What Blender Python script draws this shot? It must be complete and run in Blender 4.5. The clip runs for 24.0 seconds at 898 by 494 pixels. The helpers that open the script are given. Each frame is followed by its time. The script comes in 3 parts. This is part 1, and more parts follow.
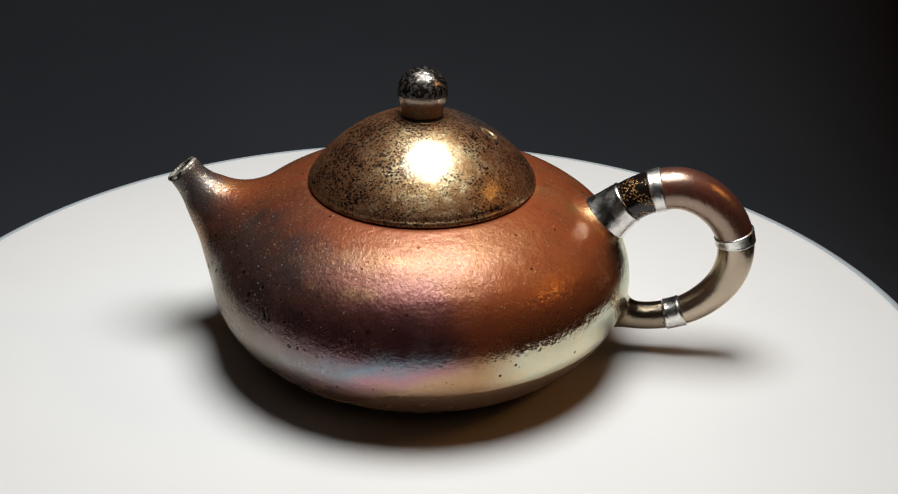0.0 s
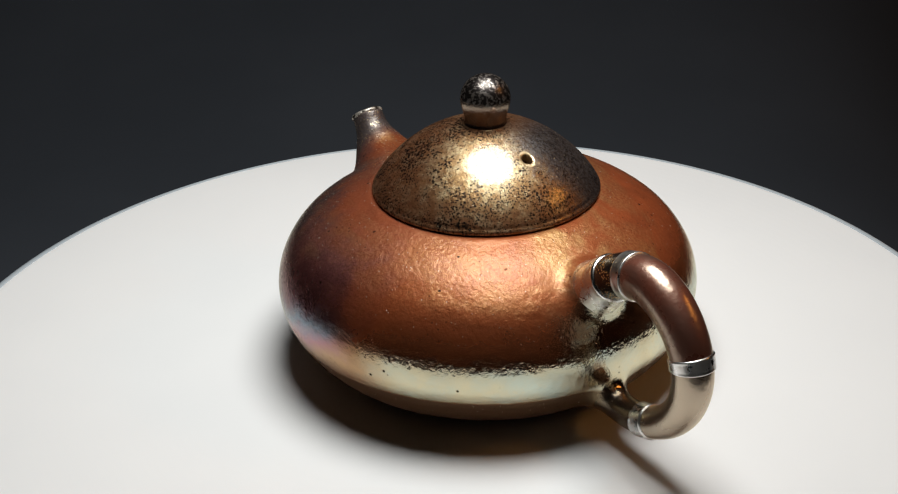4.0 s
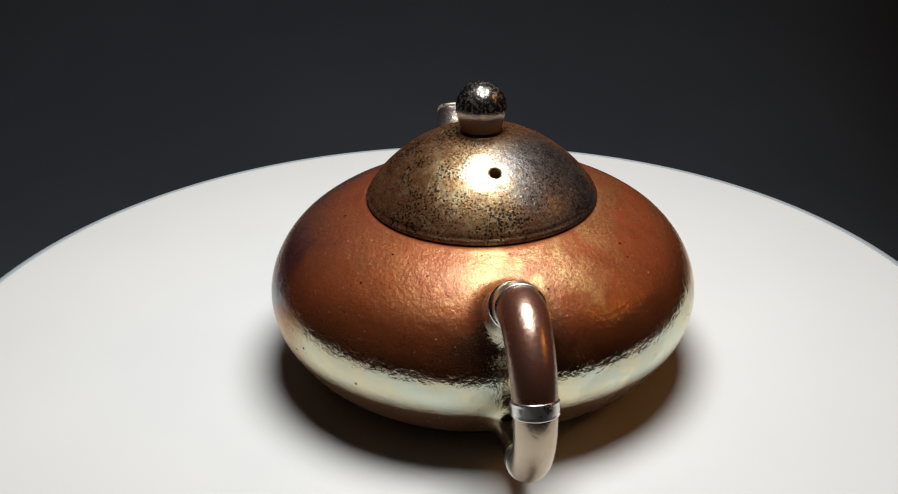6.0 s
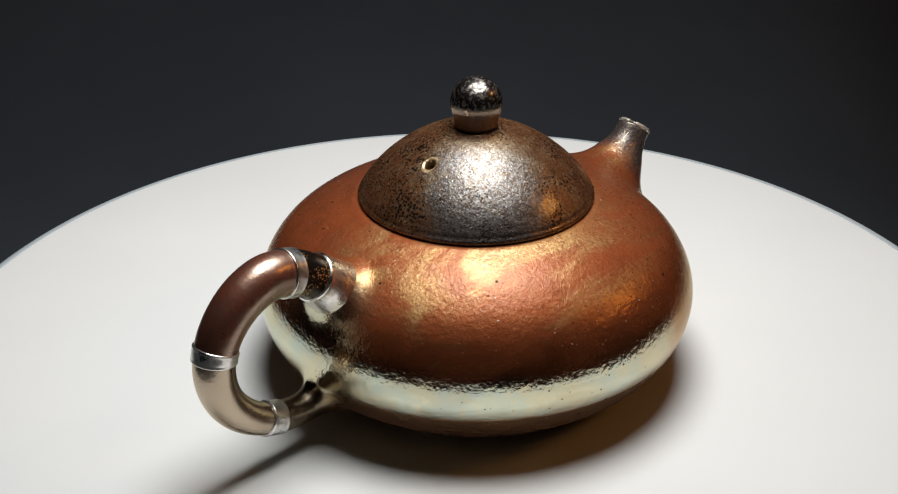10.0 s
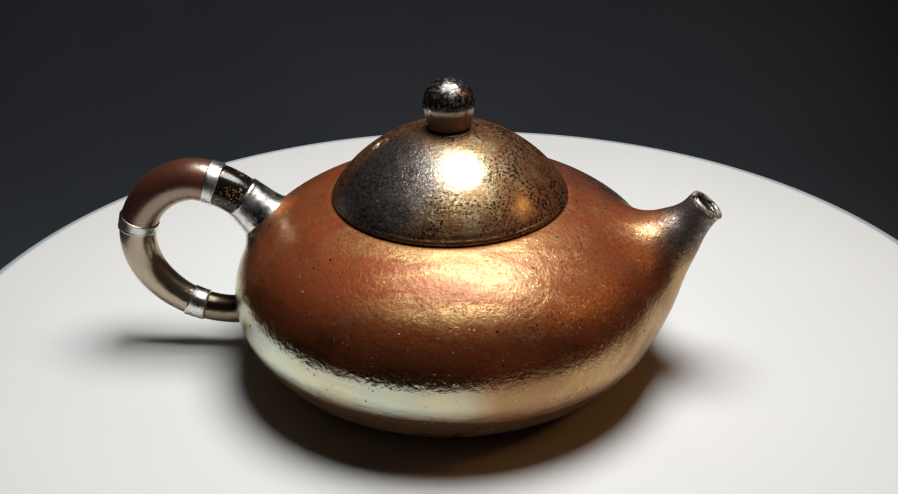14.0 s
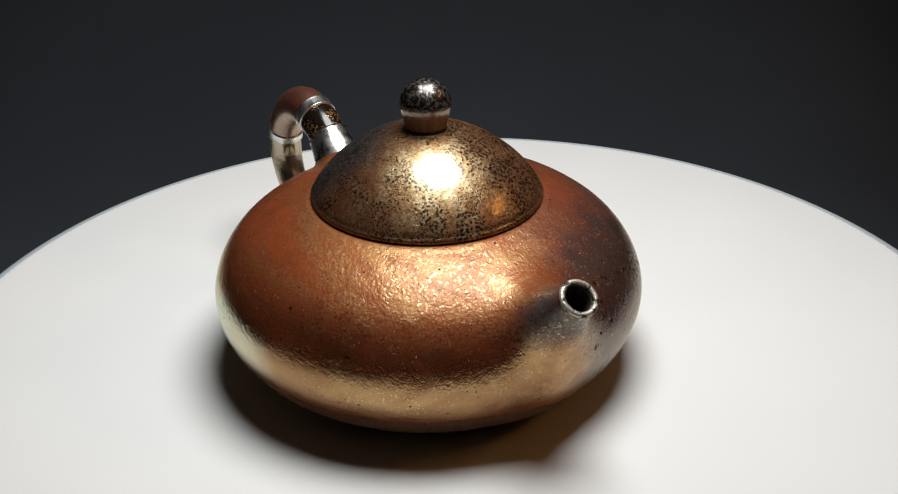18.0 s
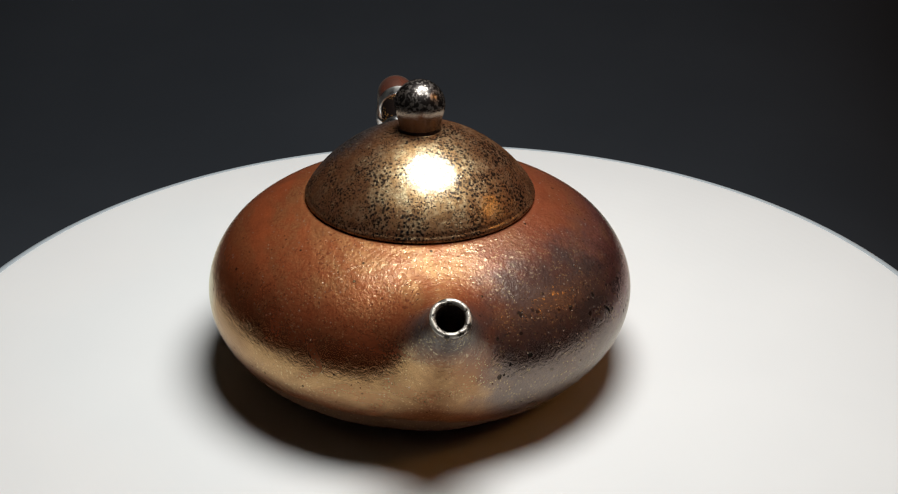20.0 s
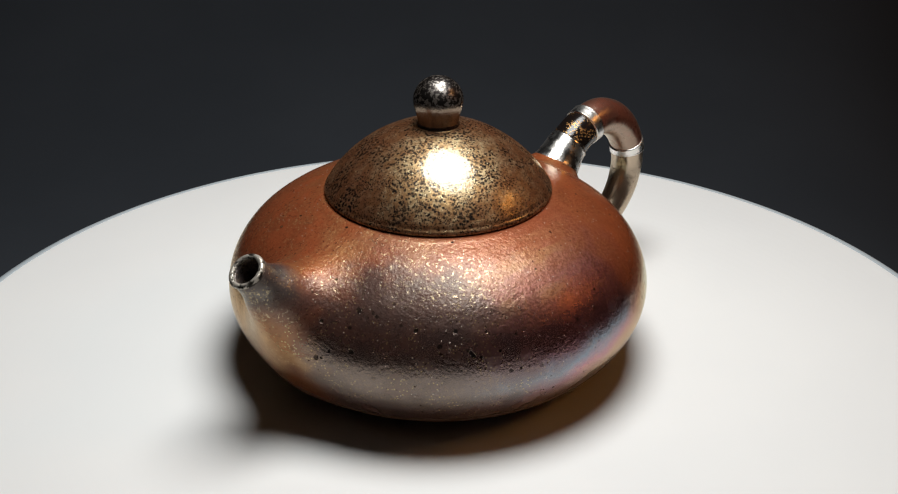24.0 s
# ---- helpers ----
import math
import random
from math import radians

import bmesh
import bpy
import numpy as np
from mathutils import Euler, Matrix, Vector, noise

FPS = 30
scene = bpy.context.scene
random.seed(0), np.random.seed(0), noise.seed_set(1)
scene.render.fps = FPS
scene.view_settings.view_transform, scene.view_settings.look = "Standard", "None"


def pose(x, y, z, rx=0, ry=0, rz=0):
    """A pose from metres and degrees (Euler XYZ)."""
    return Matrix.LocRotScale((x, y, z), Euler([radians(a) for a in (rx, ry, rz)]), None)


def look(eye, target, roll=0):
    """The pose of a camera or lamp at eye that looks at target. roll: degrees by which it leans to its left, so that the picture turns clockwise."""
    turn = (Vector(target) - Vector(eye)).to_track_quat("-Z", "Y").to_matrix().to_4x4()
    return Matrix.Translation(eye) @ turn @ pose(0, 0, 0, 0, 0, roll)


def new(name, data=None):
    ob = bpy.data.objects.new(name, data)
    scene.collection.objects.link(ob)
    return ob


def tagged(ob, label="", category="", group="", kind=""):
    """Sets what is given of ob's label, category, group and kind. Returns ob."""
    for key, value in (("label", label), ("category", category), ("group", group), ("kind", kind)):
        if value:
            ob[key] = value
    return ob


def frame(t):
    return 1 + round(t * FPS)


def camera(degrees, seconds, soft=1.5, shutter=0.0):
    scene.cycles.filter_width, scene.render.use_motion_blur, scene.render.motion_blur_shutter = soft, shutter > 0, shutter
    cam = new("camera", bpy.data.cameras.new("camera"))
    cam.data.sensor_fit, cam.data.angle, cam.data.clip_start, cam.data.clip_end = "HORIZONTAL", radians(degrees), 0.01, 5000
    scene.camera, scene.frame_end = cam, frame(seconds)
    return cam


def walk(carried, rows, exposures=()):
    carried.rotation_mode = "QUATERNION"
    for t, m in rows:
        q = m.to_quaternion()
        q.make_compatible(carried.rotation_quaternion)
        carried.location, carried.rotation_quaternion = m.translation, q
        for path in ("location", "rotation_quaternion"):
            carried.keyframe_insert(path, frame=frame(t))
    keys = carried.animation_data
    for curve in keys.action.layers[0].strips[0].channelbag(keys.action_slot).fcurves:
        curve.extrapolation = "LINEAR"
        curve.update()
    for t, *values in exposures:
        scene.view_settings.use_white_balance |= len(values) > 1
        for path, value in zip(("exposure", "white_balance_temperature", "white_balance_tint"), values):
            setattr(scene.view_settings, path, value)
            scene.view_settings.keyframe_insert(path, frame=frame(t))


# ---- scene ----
cam = camera(35.552, 24.0, soft=1.15)
walk(cam, [
    (0.0, pose(-0.00081, -0.29767, 0.18096, 63.099, -0.954, -1.842)),
    (0.5, pose(0.00077, -0.29847, 0.18110, 63.122, -0.364, -1.628)),
    (1.0, pose(0.00238, -0.29901, 0.18154, 63.024, 0.263, -1.467)),
    (1.5, pose(0.00361, -0.29943, 0.18275, 62.792, 0.633, -1.174)),
    (2.0, pose(0.00428, -0.30012, 0.18418, 62.560, 0.913, -0.993)),
    (2.5, pose(0.00366, -0.30056, 0.18506, 62.388, 1.175, -0.995)),
    (4.5, pose(0.00121, -0.30355, 0.18348, 62.905, 1.121, -0.515)),
    (5.0, pose(0.00139, -0.30313, 0.18314, 62.948, 1.150, -0.568)),
    (5.5, pose(0.00161, -0.30344, 0.18257, 63.087, 0.922, -0.530)),
    (6.0, pose(0.00149, -0.30428, 0.18246, 63.113, 0.868, -0.642)),
    (6.5, pose(0.00181, -0.30359, 0.18251, 62.958, 0.991, -0.620)),
    (7.0, pose(0.00228, -0.30297, 0.18223, 62.860, 1.153, -0.558)),
    (7.5, pose(0.00188, -0.30379, 0.18209, 62.926, 1.091, -0.672)),
    (8.0, pose(0.00094, -0.30506, 0.18208, 62.953, 0.900, -0.457)),
    (8.5, pose(-0.00025, -0.30530, 0.18225, 62.840, 0.879, -0.471)),
    (9.0, pose(-0.00100, -0.30486, 0.18236, 62.709, 0.735, -0.482)),
    (9.5, pose(-0.00099, -0.30361, 0.18179, 62.584, 0.467, -0.154)),
    (10.0, pose(-0.00079, -0.30303, 0.18128, 62.565, 0.298, 0.015)),
    (10.5, pose(-0.00025, -0.30319, 0.18118, 62.515, 0.076, 0.314)),
    (12.5, pose(0.00039, -0.30452, 0.18298, 62.359, 0.925, 0.399)),
    (13.0, pose(-0.00040, -0.30314, 0.18276, 62.295, 0.941, 0.330)),
    (13.5, pose(-0.00135, -0.30280, 0.18242, 62.378, 0.829, 0.256)),
    (14.0, pose(-0.00233, -0.30321, 0.18228, 62.440, 0.745, 0.140)),
    (14.5, pose(-0.00291, -0.30379, 0.18240, 62.499, 0.463, 0.134)),
    (15.0, pose(-0.00369, -0.30292, 0.18250, 62.458, 0.273, 0.042)),
    (15.5, pose(-0.00451, -0.30238, 0.18275, 62.422, 0.236, -0.130)),
    (16.0, pose(-0.00429, -0.30170, 0.18282, 62.413, 0.320, -0.120)),
    (16.5, pose(-0.00278, -0.30134, 0.18274, 62.443, 0.522, 0.128)),
    (17.0, pose(-0.00111, -0.30161, 0.18276, 62.586, 0.754, 0.392)),
    (17.5, pose(-0.00106, -0.30088, 0.18292, 62.598, 0.780, 0.428)),
    (18.0, pose(-0.00134, -0.30020, 0.18364, 62.508, 0.605, 0.487)),
    (18.5, pose(-0.00143, -0.30000, 0.18454, 62.439, 0.349, 0.558)),
    (20.5, pose(-0.00255, -0.30016, 0.18319, 62.997, -0.482, 0.398)),
    (21.0, pose(-0.00218, -0.29939, 0.18346, 62.962, -0.398, 0.340)),
    (21.5, pose(-0.00114, -0.29929, 0.18269, 63.140, -0.331, 0.523)),
    (22.0, pose(-0.00138, -0.29996, 0.18170, 63.429, -0.175, 0.486)),
    (22.5, pose(-0.00233, -0.29947, 0.18109, 63.519, -0.108, 0.254)),
    (23.0, pose(-0.00265, -0.29870, 0.18041, 63.580, -0.113, 0.161)),
    (23.5, pose(-0.00291, -0.29829, 0.17992, 63.627, -0.140, 0.115)),
    (24.0, pose(-0.00243, -0.29828, 0.17958, 63.701, -0.248, 0.092)),
])

PIVOT_RATE = 12.752          # degrees a second, clockwise seen from above
TURN_START = 2.687


def turn_at(t):
    """The platter's turn about the spindle, which stands on the world's z axis."""
    return -(TURN_START + PIVOT_RATE * t)


# ---- world and light ----
world = bpy.data.worlds.new("dark_room")
scene.world = world
world.use_nodes = True
world.node_tree.nodes["Background"].inputs[0].default_value = (0.5, 0.55, 0.6, 1)
world.node_tree.nodes["Background"].inputs[1].default_value = 0.004

key = bpy.data.lights.new("overhead_lamp", "AREA")
key.shape, key.size, key.energy, key.color = "DISK", 0.185, 1.27, (0.996, 1.0, 0.987)
key_ob = new("overhead_lamp", key)
key_ob.matrix_world = look((0.022, 0.010, 0.320), (-0.075, 0.0, 0.0))

warm = bpy.data.lights.new("warm_room_lamp", "AREA")
warm.shape, warm.size, warm.size_y, warm.energy, warm.color = "RECTANGLE", 0.25, 0.125, 0.46, (1.0, 0.40, 0.09)
warm_ob = new("warm_room_lamp", warm)
warm_ob.matrix_world = look((0.70, -0.01, 0.53), (0, 0, 0.05))


# ---- node helpers ----
def put(t, sock, val):
    if isinstance(val, bpy.types.NodeSocket):
        t.links.new(val, sock)
    elif isinstance(val, tuple) and len(val) == 3 and sock.type == "RGBA":
        sock.default_value = (*val, 1)
    else:
        sock.default_value = val


def fresh(name):
    m = bpy.data.materials.new(name)
    m.use_nodes = True
    m.node_tree.nodes.clear()
    return m, m.node_tree


def finish(t, shader):
    out = t.nodes.new("ShaderNodeOutputMaterial")
    t.links.new(shader, out.inputs["Surface"])


def coords_mm(t):
    """Object coordinates in millimetres, and their three axes."""
    tc = t.nodes.new("ShaderNodeTexCoord")
    sc = t.nodes.new("ShaderNodeVectorMath")
    sc.operation = "SCALE"
    t.links.new(tc.outputs["Object"], sc.inputs[0])
    sc.inputs["Scale"].default_value = 1000
    sep = t.nodes.new("ShaderNodeSeparateXYZ")
    t.links.new(sc.outputs[0], sep.inputs[0])
    return sc.outputs[0], sep.outputs[0], sep.outputs[1], sep.outputs[2]


def grain(t, vec, scale, detail=3.0, rough=0.55, distort=0.0):
    n = t.nodes.new("ShaderNodeTexNoise")
    put(t, n.inputs["Vector"], vec)
    n.inputs["Scale"].default_value, n.inputs["Detail"].default_value = scale, detail
    n.inputs["Roughness"].default_value, n.inputs["Distortion"].default_value = rough, distort
    return n.outputs["Fac"]


def spots(t, vec, scale):
    v = t.nodes.new("ShaderNodeTexVoronoi")
    put(t, v.inputs["Vector"], vec)
    v.inputs["Scale"].default_value = scale
    return v.outputs["Distance"], v.outputs["Color"]


def calc(t, op, a, b=0.0, c=0.0):
    n = t.nodes.new("ShaderNodeMath")
    n.operation = op
    put(t, n.inputs[0], a), put(t, n.inputs[1], b), put(t, n.inputs[2], c)
    return n.outputs[0]


def step(t, val, lo, hi, a=0.0, b=1.0):
    n = t.nodes.new("ShaderNodeMapRange")
    n.interpolation_type = "SMOOTHSTEP"
    put(t, n.inputs[0], val)
    for i, x in enumerate((lo, hi, a, b)):
        put(t, n.inputs[1 + i], x)
    return n.outputs[0]


def blend(t, fac, a, b):
    n = t.nodes.new("ShaderNodeMix")
    n.data_type = "RGBA"
    put(t, n.inputs[0], fac), put(t, n.inputs[6], a), put(t, n.inputs[7], b)
    return n.outputs[2]


def bumped(t, height, strength, dist, normal=None):
    n = t.nodes.new("ShaderNodeBump")
    put(t, n.inputs["Strength"], strength)
    n.inputs["Distance"].default_value = dist
    put(t, n.inputs["Height"], height)
    if normal is not None:
        put(t, n.inputs["Normal"], normal)
    return n.outputs[0]


def lustre(t, clay, sheen, rough, share, normal, glow=0.0, broad=(0.5, 0.2, 0.1), coat=0.0, coat_rough=0.15, coat_normal=None):
    """Fired clay under a metallic lustre: a matt ground, a broad burnished lobe and a coloured mirror over it."""
    d = t.nodes.new("ShaderNodeBsdfDiffuse")
    put(t, d.inputs["Color"], clay), put(t, d.inputs["Normal"], normal)
    w = t.nodes.new("ShaderNodeBsdfAnisotropic")
    put(t, w.inputs["Color"], broad), put(t, w.inputs["Roughness"], 0.51), put(t, w.inputs["Normal"], normal)
    g = t.nodes.new("ShaderNodeBsdfAnisotropic")
    put(t, g.inputs["Color"], sheen), put(t, g.inputs["Roughness"], rough), put(t, g.inputs["Normal"], normal)
    ground = t.nodes.new("ShaderNodeMixShader")
    put(t, ground.inputs[0], glow)
    t.links.new(d.outputs[0], ground.inputs[1]), t.links.new(w.outputs[0], ground.inputs[2])
    mx = t.nodes.new("ShaderNodeMixShader")
    put(t, mx.inputs[0], share)
    t.links.new(ground.outputs[0], mx.inputs[1]), t.links.new(g.outputs[0], mx.inputs[2])
    if isinstance(coat, float) and coat == 0.0:
        return mx.outputs[0]
    k = t.nodes.new("ShaderNodeBsdfAnisotropic")
    put(t, k.inputs["Color"], (0.95, 0.92, 0.80)), put(t, k.inputs["Roughness"], coat_rough)
    if coat_normal is not None:
        put(t, k.inputs["Normal"], coat_normal)
    top = t.nodes.new("ShaderNodeMixShader")
    put(t, top.inputs[0], coat)
    t.links.new(mx.outputs[0], top.inputs[1]), t.links.new(k.outputs[0], top.inputs[2])
    return top.outputs[0]


def grazing(t, amount):
    f = t.nodes.new("ShaderNodeFresnel")
    f.inputs["IOR"].default_value = 1.4
    return calc(t, "MULTIPLY", f.outputs[0], amount)


def plain(t, color, rough, metal=0.0, normal=None, spec=0.5):
    p = t.nodes.new("ShaderNodeBsdfPrincipled")
    put(t, p.inputs["Base Color"], color), put(t, p.inputs["Roughness"], rough)
    put(t, p.inputs["Metallic"], metal), put(t, p.inputs["Specular IOR Level"], spec)
    if normal is not None:
        put(t, p.inputs["Normal"], normal)
    return p.outputs[0]


# ---- materials ----
def ramp(t, fac, stops):
    n = t.nodes.new("ShaderNodeValToRGB")
    put(t, n.inputs[0], fac)
    els = n.color_ramp.elements
    while len(els) < len(stops):
        els.new(0.5)
    for e, (p, c) in zip(els, stops):
        e.position, e.color = p, (*c, 1)
    return n.outputs[0]


PITS = [(-42.4, -17.3, 33.1, 0.62), (-41.1, -20.3, 33.0, 0.42), (-41.0, -21.3, 32.5, 0.45), (-37.4, -23.0, 34.9, 0.40), (-38.9, -26.5, 31.5, 0.45),
        (-45.1, -17.2, 29.9, 0.38), (-35.2, -34.5, 28.0, 0.48), (-35.5, -35.1, 26.6, 0.34), (-31.0, -38.9, 26.9, 0.36), (-38.3, -33.1, 24.4, 0.34),
        (-36.7, -28.2, 32.5, 0.34), (3.0, -32.5, 41.3, 0.50), (-35.5, -15.1, 38.6, 0.36), (-47.4, -7.7, 35.9, 0.40), (32.5, -16.4, 39.8, 0.34),
        (25.6, 7.5, 43.0, 0.30), (-14.4, 43.8, 32.7, 0.36), (-9.1, 49.6, 24.9, 0.34), (26.6, 29.3, 38.0, 0.32)]


def glaze_material():
    m, t = fresh("lustre_glaze")
    vec, x, y, z = coords_mm(t)
    big, mid = grain(t, vec, 0.035, 3), grain(t, vec, 0.16, 4)
    streak = grain(t, vec, 0.8, 5, 0.65)
    wob = calc(t, "MULTIPLY_ADD", big, 30.0, -15.0)
    wob2 = calc(t, "MULTIPLY_ADD", mid, 12.0, -6.0)
    xw = calc(t, "ADD", calc(t, "ADD", x, wob), wob2)
    yw = calc(t, "SUBTRACT", calc(t, "ADD", y, wob2), calc(t, "MULTIPLY", wob, 0.5))
    zw = calc(t, "ADD", z, calc(t, "MULTIPLY", wob2, 0.6))
    handle_side = step(t, calc(t, "ADD", calc(t, "MULTIPLY_ADD", wob2, 0.7, x), calc(t, "MULTIPLY", y, 0.36)), 0.0, 15.0)
    root = calc(t, "MULTIPLY", step(t, calc(t, "ADD", x, wob2), 38.0, 48.0), step(t, calc(t, "ABSOLUTE", calc(t, "ADD", y, wob2)), 17.0, 6.0))
    spout_side = step(t, xw, -10.0, -32.0)
    front = step(t, yw, 4.0, -14.0)
    back = calc(t, "SUBTRACT", 1.0, front)
    low = step(t, zw, 27.0, 19.0)
    # bare foot under the glaze line, which runs lower away from the handle
    foot_z = calc(t, "ADD", calc(t, "ADD", z, calc(t, "MULTIPLY", wob2, 0.05)), calc(t, "MULTIPLY", step(t, xw, 2.0, -22.0, 0.0, 6.5), calc(t, "MULTIPLY_ADD", back, -0.7, 1.0)))
    foot = step(t, foot_z, 14.2, 13.2)
    tip = calc(t, "MULTIPLY", step(t, calc(t, "ADD", x, calc(t, "MULTIPLY", wob2, 0.5)), -45.5, -52.5), step(t, zw, 28.0, 38.0))
    # the belly is fired to a closer gloss than the shoulder, to a mirror by the handle
    belly = step(t, zw, 38.0, 27.0)
    silvery = calc(t, "MULTIPLY", calc(t, "MAXIMUM", calc(t, "MULTIPLY", handle_side, step(t, zw, 36.0, 25.0)), root), calc(t, "SUBTRACT", 1.0, foot))
    # the lustre lies in brushed drifts that climb round the shoulder
    drift_v = t.nodes.new("ShaderNodeMapping")
    put(t, drift_v.inputs[0], vec)
    drift_v.inputs["Rotation"].default_value, drift_v.inputs["Scale"].default_value = (0.5, 0.35, 0.5), (0.35, 1.0, 1.6)
    drift = step(t, grain(t, drift_v.outputs[0], 0.075, 4, 0.55, 0.8), 0.40, 0.62)
    drift = calc(t, "MULTIPLY", drift, calc(t, "MULTIPLY_ADD", back, 0.65, 0.35))
    stub = calc(t, "MULTIPLY", step(t, x, 48.5, 52.5), step(t, z, 24.0, 18.0))
    silvery = calc(t, "MULTIPLY", silvery, calc(t, "MULTIPLY_ADD", stub, -0.25, 1.0))
    mauve = calc(t, "MULTIPLY", calc(t, "MULTIPLY", spout_side, step(t, zw, 43.0, 37.0, 0.3, 1.0)), step(t, yw, -3.0, -15.0))
    # colour of the mirror: copper, turning to pale silver by the handle, gold and grey by the spout
    sheen = blend(t, low, blend(t, drift, (0.36, 0.13, 0.05), (0.76, 0.57, 0.235)), (0.56, 0.36, 0.17))
    sheen = blend(t, step(t, streak, 0.42, 0.68, 0.0, 0.30), sheen, (0.80, 0.52, 0.22))
    sheen = blend(t, calc(t, "MULTIPLY", step(t, xw, 2.0, -20.0), back), sheen, blend(t, belly, (0.74, 0.51, 0.21), (0.58, 0.37, 0.16)))
    # thin-film colours on the flank towards the viewer at the start
    u = calc(t, "ADD", calc(t, "ADD", calc(t, "MULTIPLY_ADD", z, -0.0256, 1.21), calc(t, "MULTIPLY", x, 0.006)), calc(t, "ADD", calc(t, "MULTIPLY_ADD", mid, 0.16, -0.08), calc(t, "MULTIPLY_ADD", big, 0.3, -0.15)))
    film = ramp(t, u, [(0.0, (0.66, 0.40, 0.30)), (0.22, (0.74, 0.36, 0.30)), (0.38, (0.46, 0.18, 0.20)), (0.52, (0.20, 0.10, 0.16)),
                       (0.63, (0.27, 0.40, 0.52)), (0.73, (0.56, 0.28, 0.35)), (0.86, (0.66, 0.42, 0.24)), (1.0, (0.42, 0.25, 0.16))])
    film = blend(t, calc(t, "MULTIPLY", step(t, grain(t, drift_v.outputs[0], 0.12, 4, 0.6, 0.5), 0.48, 0.66, 0.0, 0.7), step(t, z, 28.0, 33.0)), film, (0.84, 0.58, 0.28))
    film_at = calc(t, "MULTIPLY", front, calc(t, "MULTIPLY", step(t, calc(t, "ABSOLUTE", calc(t, "ADD", xw, 8.0)), 32.0, 14.0), step(t, zw, 42.0, 36.0, 0.25, 1.0)))
    sheen = blend(t, calc(t, "MULTIPLY", film_at, 0.95), sheen, film)
    sheen = blend(t, calc(t, "MULTIPLY", mauve, 0.85), sheen, (0.36, 0.315, 0.305))
    sheen = blend(t, calc(t, "MULTIPLY", handle_side, calc(t, "MULTIPLY", low, 0.8)), sheen, (0.74, 0.55, 0.26))
    sheen = blend(t, tip, sheen, (0.40, 0.37, 0.36))
    sheen = blend(t, stub, sheen, (0.60, 0.49, 0.36))
    sheen = blend(t, silvery, sheen, blend(t, calc(t, "MULTIPLY", step(t, zw, 24.5, 29.0), calc(t, "SUBTRACT", 1.0, root)), blend(t, step(t, big, 0.5, 0.64, 0.0, 0.3), blend(t, step(t, mid, 0.35, 0.65), (0.74, 0.74, 0.54), (0.62, 0.73, 0.63)), (0.74, 0.58, 0.30)), (0.55, 0.34, 0.15)))
    clay = blend(t, spout_side, (0.27, 0.060, 0.020), (0.21, 0.048, 0.018))
    clay = blend(t, calc(t, "MULTIPLY", film_at, 0.9), clay, (0.042, 0.015, 0.019))
    clay = blend(t, calc(t, "MULTIPLY", mauve, 0.9), clay, (0.032, 0.024, 0.023))
    clay = blend(t, step(t, mid, 0.35, 0.7, 0.0, 0.45), clay, (0.090, 0.022, 0.010))
    clay = blend(t, tip, clay, (0.05, 0.038, 0.036))
    clay = blend(t, foot, clay, (0.090, 0.043, 0.024))
    clay = blend(t, stub, clay, (0.03, 0.02, 0.014))
    clay = blend(t, calc(t, "MULTIPLY", silvery, 0.5), clay, (0.16, 0.058, 0.022))
    clay = blend(t, calc(t, "MULTIPLY", root, calc(t, "SUBTRACT", 1.0, stub)), clay, (0.07, 0.035, 0.018))
    rough = calc(t, "SUBTRACT", calc(t, "MULTIPLY_ADD", belly, -0.23, 0.42), calc(t, "MULTIPLY", silvery, 0.135))
    rough = calc(t, "ADD", rough, calc(t, "MULTIPLY", step(t, mid, 0.3, 0.7, -0.03, 0.04), calc(t, "SUBTRACT", 1.0, silvery)))
    rough = calc(t, "ADD", rough, calc(t, "MULTIPLY", calc(t, "MAXIMUM", mauve, film_at), 0.06))
    share = calc(t, "ADD", calc(t, "MULTIPLY_ADD", drift, 0.20, 0.16), calc(t, "MULTIPLY", silvery, calc(t, "MAXIMUM", step(t, zw, 29.0, 22.5, 0.02, 0.26), calc(t, "MULTIPLY", root, 0.26))))
    share = calc(t, "ADD", share, calc(t, "MULTIPLY", calc(t, "SUBTRACT", belly, calc(t, "MULTIPLY", foot, 1.4)), 0.32))
    share = calc(t, "ADD", share, calc(t, "MULTIPLY_ADD", film_at, 0.10, calc(t, "MULTIPLY", stub, 0.20)))
    share = calc(t, "MINIMUM", calc(t, "SUBTRACT", share, calc(t, "MULTIPLY_ADD", mauve, 0.10, calc(t, "MULTIPLY", spout_side, 0.08))), 0.90)
    # pits in the grey cheek beside the spout, bright specks all over
    pd, pc = spots(t, vec, 0.30)
    pit_zone = calc(t, "MULTIPLY", calc(t, "MULTIPLY", mauve, calc(t, "MULTIPLY", step(t, z, 19.0, 22.0), step(t, z, 34.0, 31.0))), step(t, grain(t, vec, 0.09, 1), 0.38, 0.50))
    pit = calc(t, "MULTIPLY", step(t, calc(t, "ADD", pd, calc(t, "MULTIPLY_ADD", streak, 0.3, -0.15)), 0.19, 0.15), pit_zone)
    gd, gc = spots(t, vec, 0.75)
